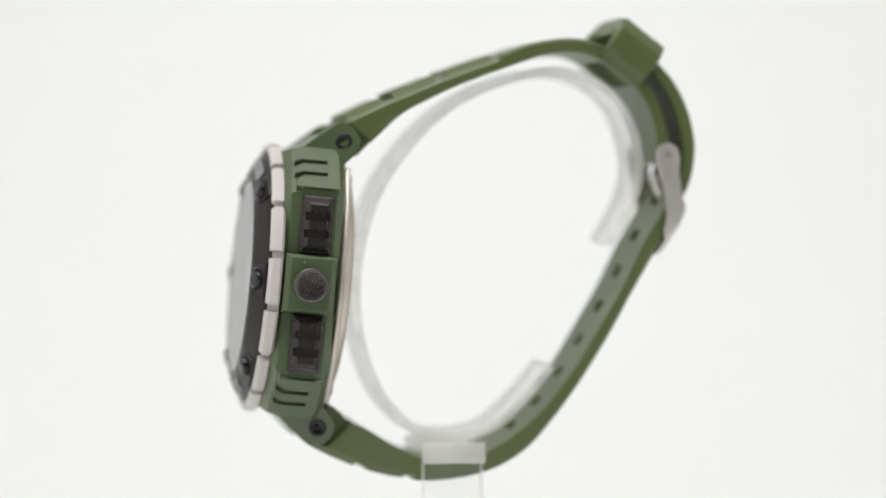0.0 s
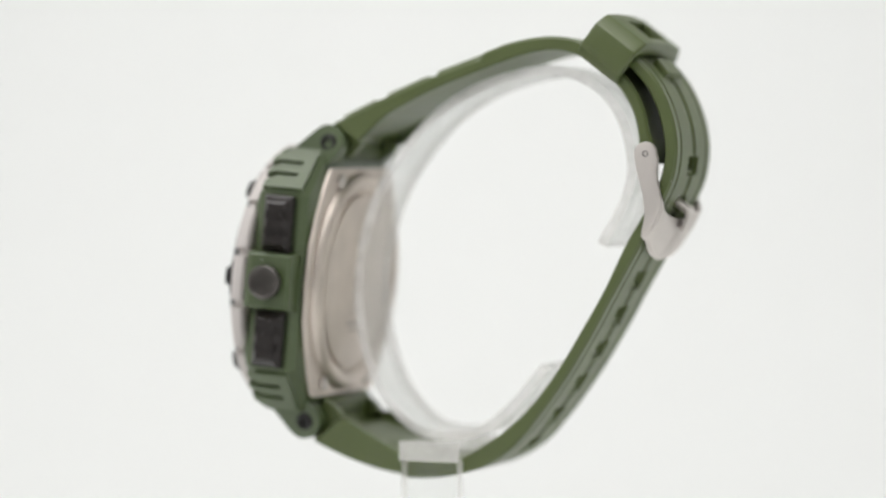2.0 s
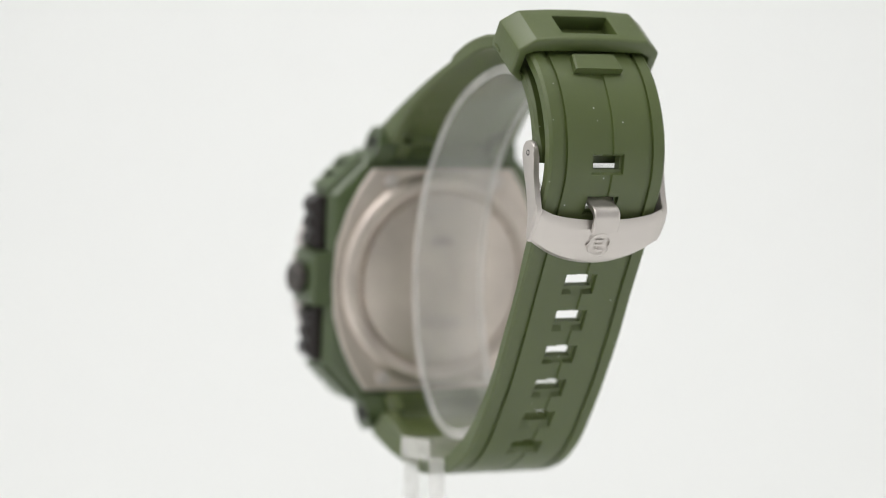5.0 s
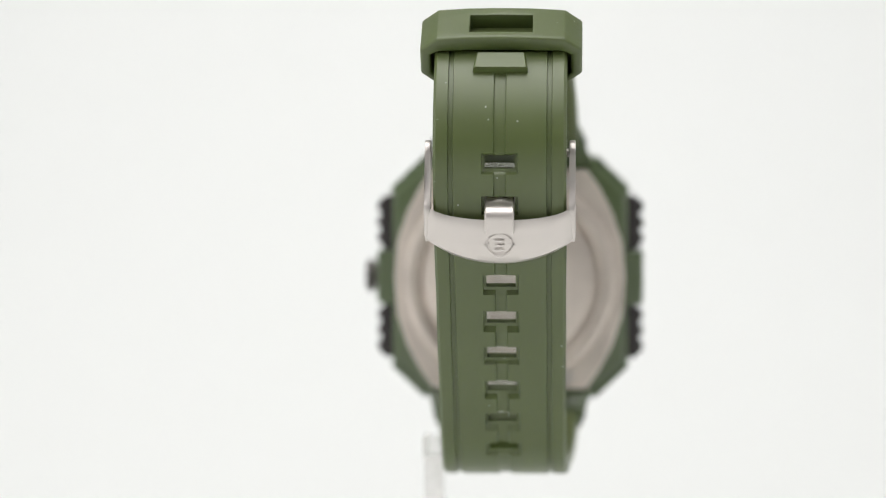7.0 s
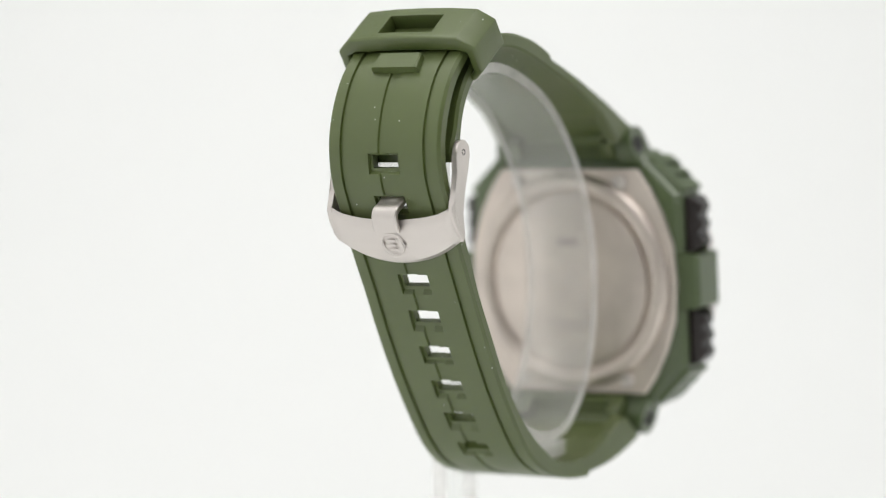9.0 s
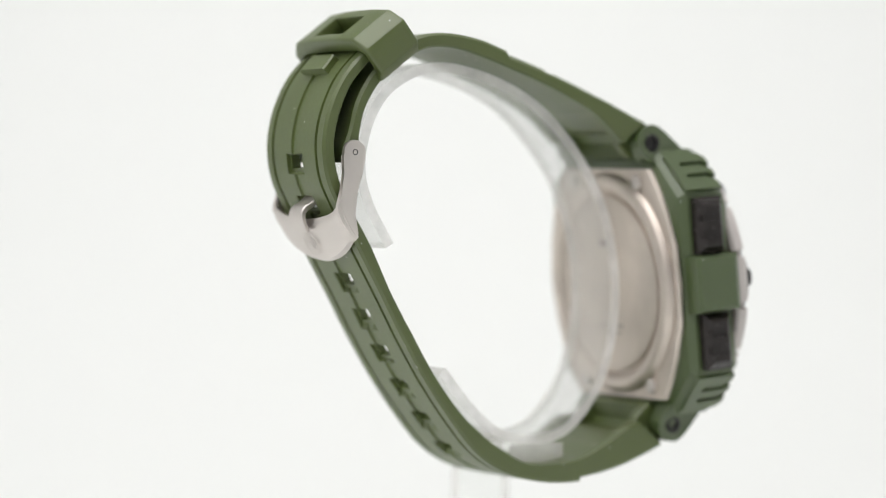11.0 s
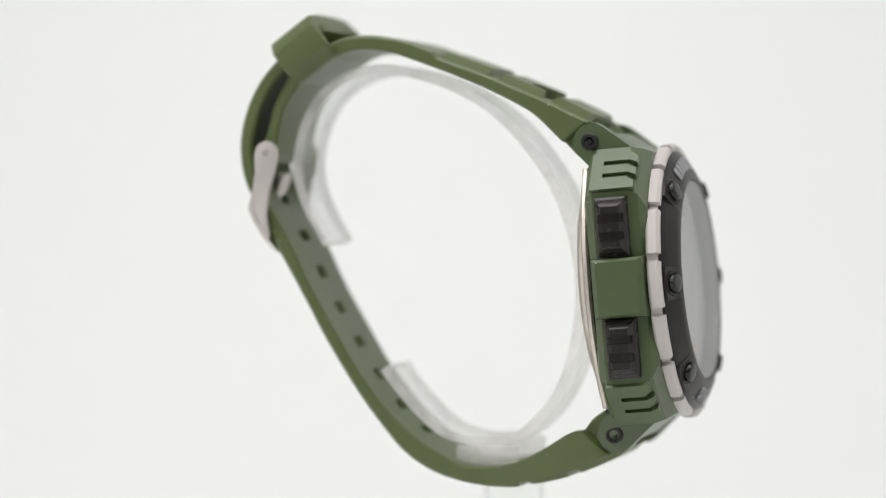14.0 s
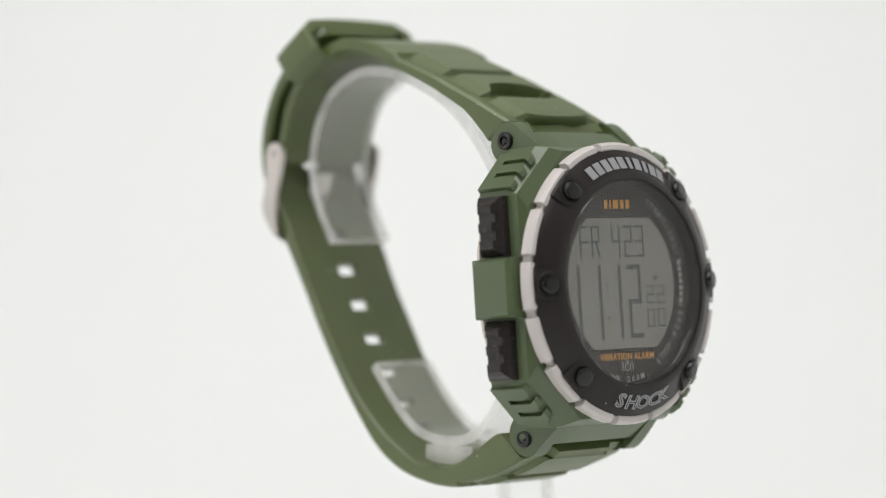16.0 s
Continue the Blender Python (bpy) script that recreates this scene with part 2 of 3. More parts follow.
def merge(into, other):
    me = bpy.data.meshes.new("tmp")
    other.to_mesh(me)
    other.free()
    into.from_mesh(me)
    bpy.data.meshes.remove(me)
    return into


def ring_letters(text, size, radius, middle, pitch, inward=False, lean=0, rim=0.0):
    """Letters set round a circle; middle and pitch in degrees, clockwise from twelve."""
    bm = bmesh.new()
    for i, ch in enumerate(text):
        if ch == " ":
            continue
        a = middle + (i - (len(text) - 1) / 2) * pitch * (-1 if inward else 1)
        g = letters(ch, size, rim)
        if rim:
            bmesh.ops.scale(g, vec=(1.22, 1, 1), verts=g.verts)
        turn = Matrix.Rotation(radians(-a), 4, "Z") @ Matrix.Translation((0, radius, 0)) @ Matrix.Rotation(radians(lean), 4, "X") @ Matrix.Rotation(math.pi if inward else 0, 4, "Z")
        merge(bm, place(g, turn))
    return bm


def bars(bm, rects, z):
    for x0, x1, y0, y1 in rects:
        bm.faces.new([bm.verts.new(p) for p in ((x0, y0, z), (x1, y0, z), (x1, y1, z), (x0, y1, z))])
    return bm


# ================= the white tent =================
def tent():
    bm = bmesh.new()
    prof = [(-1.0, -0.115), (0.35, -0.115)]
    for i in range(1, 13):
        a = i / 12 * math.pi / 2
        prof.append((0.35 + 0.5 * math.sin(a), 0.385 - 0.5 * math.cos(a)))
    prof.append((0.85, 1.05))
    lo = [bm.verts.new((-0.85, y, z)) for y, z in prof]
    hi = [bm.verts.new((0.85, y, z)) for y, z in prof]
    for i in range(len(prof) - 1):
        bm.faces.new((lo[i], hi[i], hi[i + 1], lo[i + 1]))
    ob = part("backdrop", bm, WHITE, None, scale=1.0)
    tagged(ob, "seamless white fabric sweep behind the watch", "backdrop", kind="structure")
    for name, c, size in (("wall_west", (-0.86, -0.17, 0.45), (0.02, 2.04, 1.2)), ("wall_east", (0.86, -0.17, 0.45), (0.02, 2.04, 1.2))):
        tagged(part(name, add_box(bmesh.new(), c, size), WHITE, None, scale=1.0, smooth=0), "white fabric side of the light tent", "tent wall", kind="structure")
    tagged(part("ceiling", add_box(bmesh.new(), (0, 0.25, 1.06), (1.74, 1.2, 0.02)), WHITE, None, scale=1.0, smooth=0),
           "white fabric top of the light tent", "ceiling", kind="structure")
    for name, c, size in (("room_wall_west", (-1.8, -0.6, 0.9), (0.1, 3.4, 2.4)), ("room_wall_east", (1.8, -0.6, 0.9), (0.1, 3.4, 2.4)),
                          ("room_wall_south", (0, -2.35, 0.9), (3.5, 0.1, 2.4)), ("room_wall_north", (0, 1.15, 0.9), (3.5, 0.1, 2.4))):
        tagged(part(name, add_box(bmesh.new(), c, size), ROOM, None, scale=1.0, smooth=0), "plain grey studio wall", "wall", kind="structure")
    tagged(part("room_ceiling", add_box(bmesh.new(), (0, -0.6, 2.15), (3.7, 3.6, 0.1)), ROOM, None, scale=1.0, smooth=0), "plain grey studio ceiling", "ceiling", kind="structure")
    tagged(part("floor", add_box(bmesh.new(), (0, -0.6, -0.35), (3.7, 3.6, 0.1)), ROOM, None, scale=1.0, smooth=0), "plain grey studio floor", "floor", kind="structure")


# ================= the stand =================
def display_stand():
    root = new("display_stand")
    tagged(root, "clear acrylic C-shaped watch display stand holding the watch", "stand")
    keys = []
    path = [(26.6, -12.9), (31.0, -5.0), (32.7, 2.5), (30.6, 11.6), (25.4, 18.2), (16.4, 21.6), (5.0, 19.8), (-6.1, 14.5), (-14.9, 5.8), (-21.1, -4.6),
            (-24.2, -17.3), (-23.7, -30.1), (-20.2, -40.4), (-15.2, -46.8), (-10.8, -49.6), (-5.5, -50.4), (-0.8, -50.0), (4.3, -48.0), (9.9, -43.0), (15.2, -36.6)]
    for i, (x, z) in enumerate(path):
        a, b = path[max(0, i - 1)], path[min(len(path) - 1, i + 1)]
        dx, dz = b[0] - a[0], b[1] - a[1]
        L = math.hypot(dx, dz)
        keys.append((x, z, x - dz / L * 1.9, z + dx / L * 1.9, 7.4))
    st, rw, _ = smooth_path(keys, 1.5)
    band = part("ring_band", ribbon(st, rw, [-7.4, 0, 7.4], inner_edge=0.0, ref=7.4), [ACRYLIC, EDGE_LIGHT], root, "clear bent acrylic band, edges whitened for the light they pipe")
    band.visible_shadow = False
    block = part("cross_block", add_box(bmesh.new(), (-5.8, -4.1, -52.0), (11.9, 22.6, 3.4), 0.4), ACRYLIC, root)
    block.visible_shadow = False
    part("clip_face", add_box(bmesh.new(), (-5.8, -15.7, -52.0), (12.2, 0.5, 3.9), 0.2), CLIP, root, "pale frosted end of the clip")
    part("clip_face", add_box(bmesh.new(), (-5.8, 7.5, -52.0), (11.9, 0.4, 3.5), 0.15), CLIP, root, "pale frosted end of the clip")
    bm = add_box(bmesh.new(), (-5.8, -13.9, -82.9), (11.4, 3.5, 58.2), 0.4)
    bmesh.ops.recalc_face_normals(bm, faces=bm.faces)
    for f in bm.faces:
        # whitened narrow sides and bevels draw the post's bright edge lines
        f.material_index = 0 if abs(f.normal.y) > 0.9 else 1
    part("post", bm, [POST_ACRYLIC, EDGE_LIGHT], root, "clear acrylic post, edges whitened for the light they pipe")
    part("base_plate", add_box(bmesh.new(), (-5.8, -5.0, -113.5), (60, 60, 3.0), 0.6), ACRYLIC, root)
    return root


# ================= the watch =================
def outline(flat, vs, tip, vt, n):
    """The eight-sided outline of the case at height n: half width, its straight half height, half width at the ends, half height."""
    q = [(flat, -vs), (flat, vs), (tip, vt), (-tip, vt), (-flat, vs), (-flat, -vs), (-tip, -vt), (tip, -vt)]
    return [CASE @ Vector((x, y, n)) for x, y in q]


def case_parts(watch):
    bm = bmesh.new()
    add_loft(bm, [outline(20.5, 15.5, 13.5, 23.2, -0.9), outline(22.6, 16.6, 14.6, 24.6, -0.2), outline(23.7, 17.3, 15.3, 25.4, 1.2),
                  outline(23.7, 17.3, 15.3, 25.4, 7.6), outline(23.2, 16.6, 14.0, 24.9, 9.6), outline(22.0, 14.0, 11.5, 24.2, 10.9)])
    body = part("case", bm, RESIN, watch, "green moulded resin case with angular lugs", smooth=20)

    ear = [(-0.9, 23.2), (-2.4, 24.8), (-3.15, 26.4), (-3.2, 27.6), (-2.7, 28.9), (-1.7, 29.9), (-0.4, 30.4), (0.9, 30.5), (2.1, 29.9), (3.5, 28.7), (8.9, 24.1), (9.7, 23.0), (8.6, 21.0), (1.0, 21.0)]
    hood = [(2.6, 24.0), (2.4, 28.2), (3.4, 28.4), (9.2, 24.3), (10.1, 23.4), (9.0, 21.0), (3.0, 21.0)]
    for sv in (1, -1):
        for sx in (1, -1):
            bm = bmesh.new()
            m = CASE @ Matrix(((0, 1, 0, 0), (0, 0, 1, 0), (1, 0, 0, 0), (0, 0, 0, 1)))
            # the ear leans in towards the face
            lo = [m @ Vector((n, sx * 11.4, sv * v)) for n, v in ear]
            hi = [m @ Vector((n, sx * (15.75 - max(0, n - 3.0) * 0.42 - max(-2.0, v - 25.0) * 0.25), sv * v)) for n, v in ear]
            add_loft(bm, [lo, hi])
            lug = part("lug", bm, RESIN, watch, smooth=22)
            bm = bmesh.new()
            add_lathe(bm, [(0, 0.55), (0.55, 0.55), (0.8, 0.3), (1.0, 0.3), (1.05, 0.8), (1.6, 0.85), (1.9, 0.7), (1.95, -0.6), (0, -0.6)][1:-1], 20, closed=False)
            place(bm, CASE @ Matrix.Translation((sx * 14.5, sv * 27.05, -0.1)) @ Matrix.Rotation(sx * math.pi / 2, 4, "Y") @ Matrix.Diagonal((0.86, 0.86, 1, 1)))
            part("lug_pin", bm, PIN, lug, "recessed black lug screw")
        bm = bmesh.new()
        m = CASE @ Matrix(((0, 1, 0, 0), (0, 0, 1, 0), (1, 0, 0, 0), (0, 0, 0, 1)))
        add_loft(bm, [[m @ Vector((n - (0.0 if abs(x) < 9 else 0.5), x, sv * v)) for n, v in hood] for x in (-11.9, -8.2, -7.6, 7.6, 8.2, 11.9)])
        part("shoulder", bm, RESIN, watch, smooth=22)

    for sx in (1, -1):
        # raised guard between the buttons
        bm = bmesh.new()
        g = lambda x, a, b, c: [CASE @ Vector((sx * x, v, n)) for n, v in ((a, -c), (b, -c), (b, c), (a, c))]
        add_loft(bm, [g(22.5, 0.2, 10.3, 5.5), g(26.3, 0.6, 9.9, 5.3), g(26.9, 1.4, 9.0, 4.8)])
        part("button_guard", bm, RESIN, watch, smooth=25)
        for sv in (1, -1):
            b = bmesh.new()
            loopf = lambda x, i: [CASE @ Vector((sx * x, v, n)) for n, v in ((1.9 + i, 5.7 * sv + i * sv), (7.75 - i, 5.7 * sv + i * sv), (7.75 - i, 16.4 * sv - i * sv), (1.9 + i, 16.4 * sv - i * sv))]
            add_loft(b, [loopf(22.5, 0), loopf(25.2, 0), loopf(25.45, 0.25), loopf(25.75, 0.6)])
            key = part("push_button", b, GLOSS, watch, "ribbed glossy black push button", smooth=25)
            # three ribs; the end ones slope away
            for v0, v1, a0, a1 in ((6.1, 8.7, 1.15, 0.12), (10.0, 11.9, 0.15, 0.15), (13.3, 16.0, 0.12, 1.15)):
                b = bmesh.new()
                lp = lambda x, f, j: [CASE @ Vector((sx * x, v, n)) for n, v in ((2.25 + j, sv * (v0 + a0 * f)), (7.4 - j, sv * (v0 + a0 * f)), (7.4 - j, sv * (v1 - a1 * f)), (2.25 + j, sv * (v1 - a1 * f)))]
                add_loft(b, [lp(25.5, 0, 0), lp(25.7, 0.06, 0.03), lp(26.75, 0.92, 0.8), lp(26.9, 1.1, 1.0)])
                part("rib", b, GLOSS, key, smooth=25)
            # web between the ribs, set lower
            b = bmesh.new()
            web = lambda x, j: [CASE @ Vector((sx * x, sv * v, n)) for n, v in ((2.7 + j, 8.3), (6.95 - j, 8.3), (6.95 - j, 13.7), (2.7 + j, 13.7))]
            add_loft(b, [web(25.5, 0), web(26.2, 0.25)])
            part("web", b, GLOSS, key, smooth=25)
            # louvred panel on the slanted corner
            p0, p1 = Vector((23.7, 17.3)), Vector((15.3, 25.4))
            d = (p1 - p0).normalized()
            nn = Vector((d.y, -d.x))
            nn = nn if nn.x > 0 else -nn

            def on(u, n, h):
                q = p0 + d * u + nn * h
                return CASE @ Vector((sx * q.x, sv * q.y, n))

            comb = [(0.2, 0.9), (9.6, 0.9), (9.6, 8.2), (8.2, 9.4), (6.6, 9.4), (7.5, 8.0), (7.5, 3.1), (6.4, 3.1), (6.4, 7.6), (5.2, 9.3), (3.4, 9.3), (4.3, 7.8), (4.3, 3.1), (3.2, 3.1), (3.2, 7.4), (2.0, 9.0), (0.2, 9.0)]
            b = bmesh.new()
            add_loft(b, [[on(u, n, -0.4) for u, n in comb], [on(u, n, 0.75) for u, n in comb]])
            part("louvre_panel", b, RESIN, watch, smooth=20)

    # crown on the three o'clock side
    bm = bmesh.new()
    add_lathe(bm, [(2.2, -2), (2.2, 1.0), (3.1, 1.0), (3.25, 1.3), (3.25, 2.3), (2.95, 2.7), (2.7, 2.55)], 32, closed=False)
    r, dx = 0.29, 0.62
    for i in range(-4, 5):
        for j in range(-5, 6):
            x, y = (i + 0.5 * (j % 2)) * dx, j * dx * 0.866
            if x * x + y * y < 2.35 ** 2:
                add_loft(bm, [[(x + k * math.cos(a), y + k * math.sin(a), h) for a in (0, math.pi / 2, math.pi, 1.5 * math.pi)] for k, h in ((r, 2.5), (r * 0.4, 2.85))])
    place(bm, CASE @ Matrix.Translation((26.5, -0.15, 5.2)) @ Matrix.Rotation(math.pi / 2, 4, "Y"))
    part("crown", bm, CROWN, watch, "round black crown with a knurled face")

    # steel back
    bm = bmesh.new()

    def barrel(k, n):
        half = [(15.4, 22.2), (18.0, 18.6), (20.6, 13.6), (22.6, 7.4), (23.2, 0.0)]
        half += [(x, -y) for x, y in half[-2::-1]]
        return [CASE @ Vector((x + k, y, n)) for x, y in half] + [CASE @ Vector((-x - k, y, n)) for x, y in half[::-1]]

    add_loft(bm, [barrel(-0.6, -0.5), barrel(0, -0.9), barrel(0, -1.5), barrel(-0.4, -1.8)])
    plate = part("case_back", bm, BACK, watch, "brushed steel back plate", smooth=25)
    bm = bmesh.new()
    add_lathe(bm, [(21.7, -1.6), (21.5, -2.4), (20.9, -3.1), (20.0, -3.4), (18.9, -3.2), (18.1, -2.6), (17.7, -2.0), (17.3, -2.0), (17.1, -2.7), (16.7, -2.95)], 72, closed=False)
    part("back_cover", place(bm, CASE), BACK, plate)
    bm = bmesh.new()
    bars(bm, [(-2.2, 2.2, 7.2, 8.4), (-4.5, 4.5, -8.5, -8.0), (-3.5, 3.5, -9.8, -9.4)], -2.98)
    part("back_engraving", place(bm, CASE), ETCH, plate)
    for x, y in ((11.6, 19.6), (-11.6, 19.6), (11.6, -19.6), (-11.6, -19.6)):
        bm = add_lathe(bmesh.new(), [(1.5, -1.7), (1.5, -2.3), (1.2, -2.6), (0.5, -2.4)], 16, closed=False)
        part("back_screw", place(bm, CASE @ Matrix.Translation((x, y, 0))), STEEL, plate)
    return body


# the bezel and dial sit slightly towards three o'clock
FACE = CASE @ Matrix.Translation((0.6, 0, 0.1))


def face_parts(watch):
    # notched grey ring
    angs = []
    for k in range(16):
        a = 2 * math.pi * (k + 0.5) / 16
        b = 2 * math.pi * (k + 1.5) / 16
        angs += [a - 0.03, a - 0.027, a + 0.027, a + 0.03]
        angs += list(np.linspace(a + 0.06, b - 0.06, 6))

    def notch(a, k, r, h):
        q = (a / (2 * math.pi) * 16 - 0.5) % 1.0
        q = min(q, 1 - q) * 2 * math.pi / 16
        return (min(r, 24.7), min(h, 12.35)) if q < 0.0285 else (r, h)

    bm = add_lathe(bmesh.new(), [(22.6, 10.3), (25.2, 10.3), (25.75, 10.8), (25.75, 12.3), (25.25, 12.9), (24.5, 12.95), (23.8, 12.5), (22.6, 12.3)], angles=angs, change=notch)
    part("bezel_ring", place(bm, FACE), RING, watch, "pale grey notched outer ring", smooth=25)

    # black bezel, raised round each screw
    posts = [0, 48, 132, 180, 228, 312]

    def boss(a, k, r, h):
        d = min(abs((math.degrees(a) - p + 180) % 360 - 180) for p in posts)
        if d < 7.6 and k in (1, 2, 3, 4):
            return ((24.75, 12.7), (24.55, 13.5), (22.9, 14.2), (20.8, 14.9))[k - 1]
        return r, h

    fine = sorted({round(x, 4) for p in posts for x in (p - 7.7, p - 7.5, p + 7.5, p + 7.7)} | {float(x) for x in range(0, 360, 4)})
    bm = add_lathe(bmesh.new(), [(20.0, 11.5), (24.4, 12.6), (24.1, 13.0), (22.9, 13.7), (20.7, 15.05), (19.9, 15.45), (19.0, 15.55), (18.75, 15.45), (18.7, 12.1)],
                   angles=[radians(x % 360) for x in sorted(x % 360 for x in fine)], change=boss)
    bezel = part("bezel", place(bm, FACE), BLACK, watch, "black resin bezel with six hex screws", smooth=28)
    for p in posts:
        a = radians(p)
        at = FACE @ Matrix.Rotation(a, 4, "Z") @ Matrix.Translation((22.2, 0, 14.4)) @ Matrix.Rotation(radians(20), 4, "Y")
        bm = add_lathe(bmesh.new(), [(2.5, -0.9), (2.38, 0.1), (2.25, 0.2), (2.1, 0.12), (2.05, -0.9)], 28, closed=False)
        part("screw_collar", place(bm, at), BLACK, bezel)
        bm = add_lathe(bmesh.new(), [(1.75, -0.6), (1.75, 0.6), (1.62, 0.88), (1.3, 1.04), (0.95, 1.06)], 28, closed=False)
        for k in range(6):
            t0, t1 = k * math.pi / 3, (k + 1) * math.pi / 3
            add_loft(bm, [[(r * math.cos(t), r * math.sin(t), h) for r, t, h in ((0.8, t0, 1.02), (0.97, t0, 1.06), (0.97, t1, 1.06), (0.8, t1, 1.02))],
                          [(r * math.cos(t), r * math.sin(t), h) for r, t, h in ((0.75, t0, 0.3), (1.0, t0, 0.3), (1.0, t1, 0.3), (0.75, t1, 0.3))]])
        bm.faces.new([bm.verts.new((0.85 * math.cos(k * math.pi / 3), 0.85 * math.sin(k * math.pi / 3), 0.35)) for k in range(6)])
        part("bezel_screw", place(bm, at), SCREW, bezel, "glossy black socket screw")

    # lettering round the bezel: the upper word is a maker's name, so plain blocks stand for it
    up = FACE @ Matrix.Translation((0, 0, 14.56))
    bm = bmesh.new()
    for i in range(10):
        m = Matrix.Rotation(radians(-(i - 4.5) * 5.7 - 1.0), 4, "Z") @ Matrix.Translation((0, 21.8, 0)) @ Matrix.Rotation(radians(-29), 4, "X")
        w = 0.45 if i in (5, 7) else 0.85
        add_box(bm, (0, 0, 0), (2 * w, 2.5, 0.16), 0.05, m)
    part("upper_marking", place(bm, up), GREY_DIM, bezel, smooth=0)
    part("lower_marking", place(ring_letters("SHOCK", 3.6, 21.8, 177.3, 8.0, True, -29, rim=0.15), up), GREY_PRINT, bezel, "raised grey outlined word SHOCK", smooth=0)

    # dial
    bm = add_lathe(bmesh.new(), [(18.9, 11.7), (18.9, 12.2), (0.01, 12.2)], 64, closed=False)
    dial = part("dial", place(bm, FACE), DIAL, watch, "dark digital dial with a grey display")
    bm = bmesh.new()
    e = math.asin(11.9 / 14.7)
    rim = [(14.7 * math.cos(t), 14.7 * math.sin(t), 12.24) for t in np.linspace(-e, e, 20)] + [(-14.7 * math.cos(t), 14.7 * math.sin(t), 12.24) for t in np.linspace(e, -e, 20)]
    bm.faces.new([bm.verts.new(p) for p in rim])
    part("display", place(bm, FACE), LCD, dial, "grey liquid crystal display", smooth=0)

    bm = bmesh.new()
    SEG = {"0": "abcdef", "1": "bc", "2": "abged", "3": "abgcd", "4": "fgbc", "5": "afgcd", "8": "abcdefg", "F": "afge", "R": "abfge"}

    def digit(ch, x, y, w, h, t):
        for c in SEG[ch]:
            r = {"a": (x, x + w, y + h - t, y + h), "g": (x, x + w, y + h / 2 - t / 2, y + h / 2 + t / 2), "d": (x, x + w, y, y + t),
                 "f": (x, x + t, y + h / 2, y + h), "e": (x, x + t, y, y + h / 2), "b": (x + w - t, x + w, y + h / 2, y + h), "c": (x + w - t, x + w, y, y + h / 2)}[c]
            bars(bm, [(r[0] + 0.06, r[1] - 0.06, r[2] + 0.06, r[3] - 0.06)], 12.36)

    for ch, x in (("F", -11.2), ("R", -8.0), ("4", -2.4), ("2", 1.0), ("3", 4.2)):
        digit(ch, x, 4.6, 2.5, 6.0, 0.6)
    for ch, x in (("1", -15.4), ("1", -9.6), ("1", -4.2), ("2", 1.3)):
        digit(ch, x, -10.2, 3.9, 13.6, 1.0)
    bars(bm, [(-4.6, -4.0, -0.6, 0.0), (-4.6, -4.0, -6.6, -6.0), (8.6, 9.8, 0.4, 1.2)], 12.36)
    for ch, x, y in (("2", 6.4, -4.0), ("2", 9.4, -4.0), ("0", 6.4, -8.3), ("0", 9.4, -8.3)):
        digit(ch, x, y, 2.2, 3.5, 0.45)
    bm.faces.new([bm.verts.new(p) for p in ((-6.9, 7.4, 12.36), (-6.3, 7.4, 12.36), (-5.45, 4.7, 12.36), (-6.05, 4.7, 12.36))])
    part("digits", place(bm, FACE), SEGMENT, dial, "dim grey display segments reading FR 4 23, 11:12 and small seconds", smooth=0)

    bm = bars(bmesh.new(), [(-3.7, -2.8, 13.6, 15.2), (-2.2, -1.8, 13.6, 15.2), (-1.2, 0.2, 13.6, 15.2), (0.8, 1.7, 13.6, 15.2), (2.3, 3.3, 13.6, 15.2)], 12.33)
    part("maker_mark", place(bm, FACE), ORANGE, dial, "small orange maker's mark", smooth=0)
    m = FACE @ Matrix.Translation((0, -13.35, 12.33))
    part("alarm_words", place(letters("VIBRATION ALARM", 1.75), m), ORANGE, dial, "orange words VIBRATION ALARM", smooth=0)
    bm = bmesh.new()
    for r0, r1, a0, a1 in ((0.75, 0.95, 0, 360), (1.35, 1.5, -40, 40), (1.35, 1.5, 140, 220), (1.8, 1.95, -32, 32), (1.8, 1.95, 148, 212)):
        aa = [radians(x) for x in np.linspace(a0, a1, 14)]
        for p, q in zip(aa, aa[1:]):
            bm.faces.new([bm.verts.new((r * math.cos(t), r * math.sin(t), 0)) for r, t in ((r0, p), (r1, p), (r1, q), (r0, q))])
    bars(bm, [(-0.25, 0.25, 1.0, 1.4), (-0.08, 0.08, -0.1, 0.55)], 0)
    part("alarm_symbol", place(bm, FACE @ Matrix.Translation((0, -15.2, 12.33)) @ Matrix.Scale(0.85, 4)), GREY_PRINT, dial, smooth=0)
    part("depth_words", place(ring_letters("WR 200M", 1.5, 17.5, 180, 4.4, True), FACE @ Matrix.Translation((0, 0, 12.33))), GREY_PRINT, dial, "grey words WR 200M", smooth=0)
    part("start_words", place(ring_letters("START/SPLIT", 1.75, 16.9, 53, 4.7), FACE @ Matrix.Translation((0, 0, 12.33))), GREY_DIM, dial, smooth=0)
    part("stop_words", place(ring_letters("STOP-RESET", 1.75, 16.9, 127, 4.9, True), FACE @ Matrix.Translation((0, 0, 12.33))), GREY_DIM, dial, smooth=0)
    bm = bmesh.new()
    for i in range(7):
        m2 = Matrix.Rotation(radians(-90 + (i - 3) * 4.0), 4, "Z") @ Matrix.Translation((0, 16.6, 12.33))
        bm.faces.new([bm.verts.new(m2 @ Vector(p)) for p in ((-0.4, -0.5, 0), (0.4, -0.5, 0), (0.4, 0.5, 0), (-0.4, 0.5, 0))])
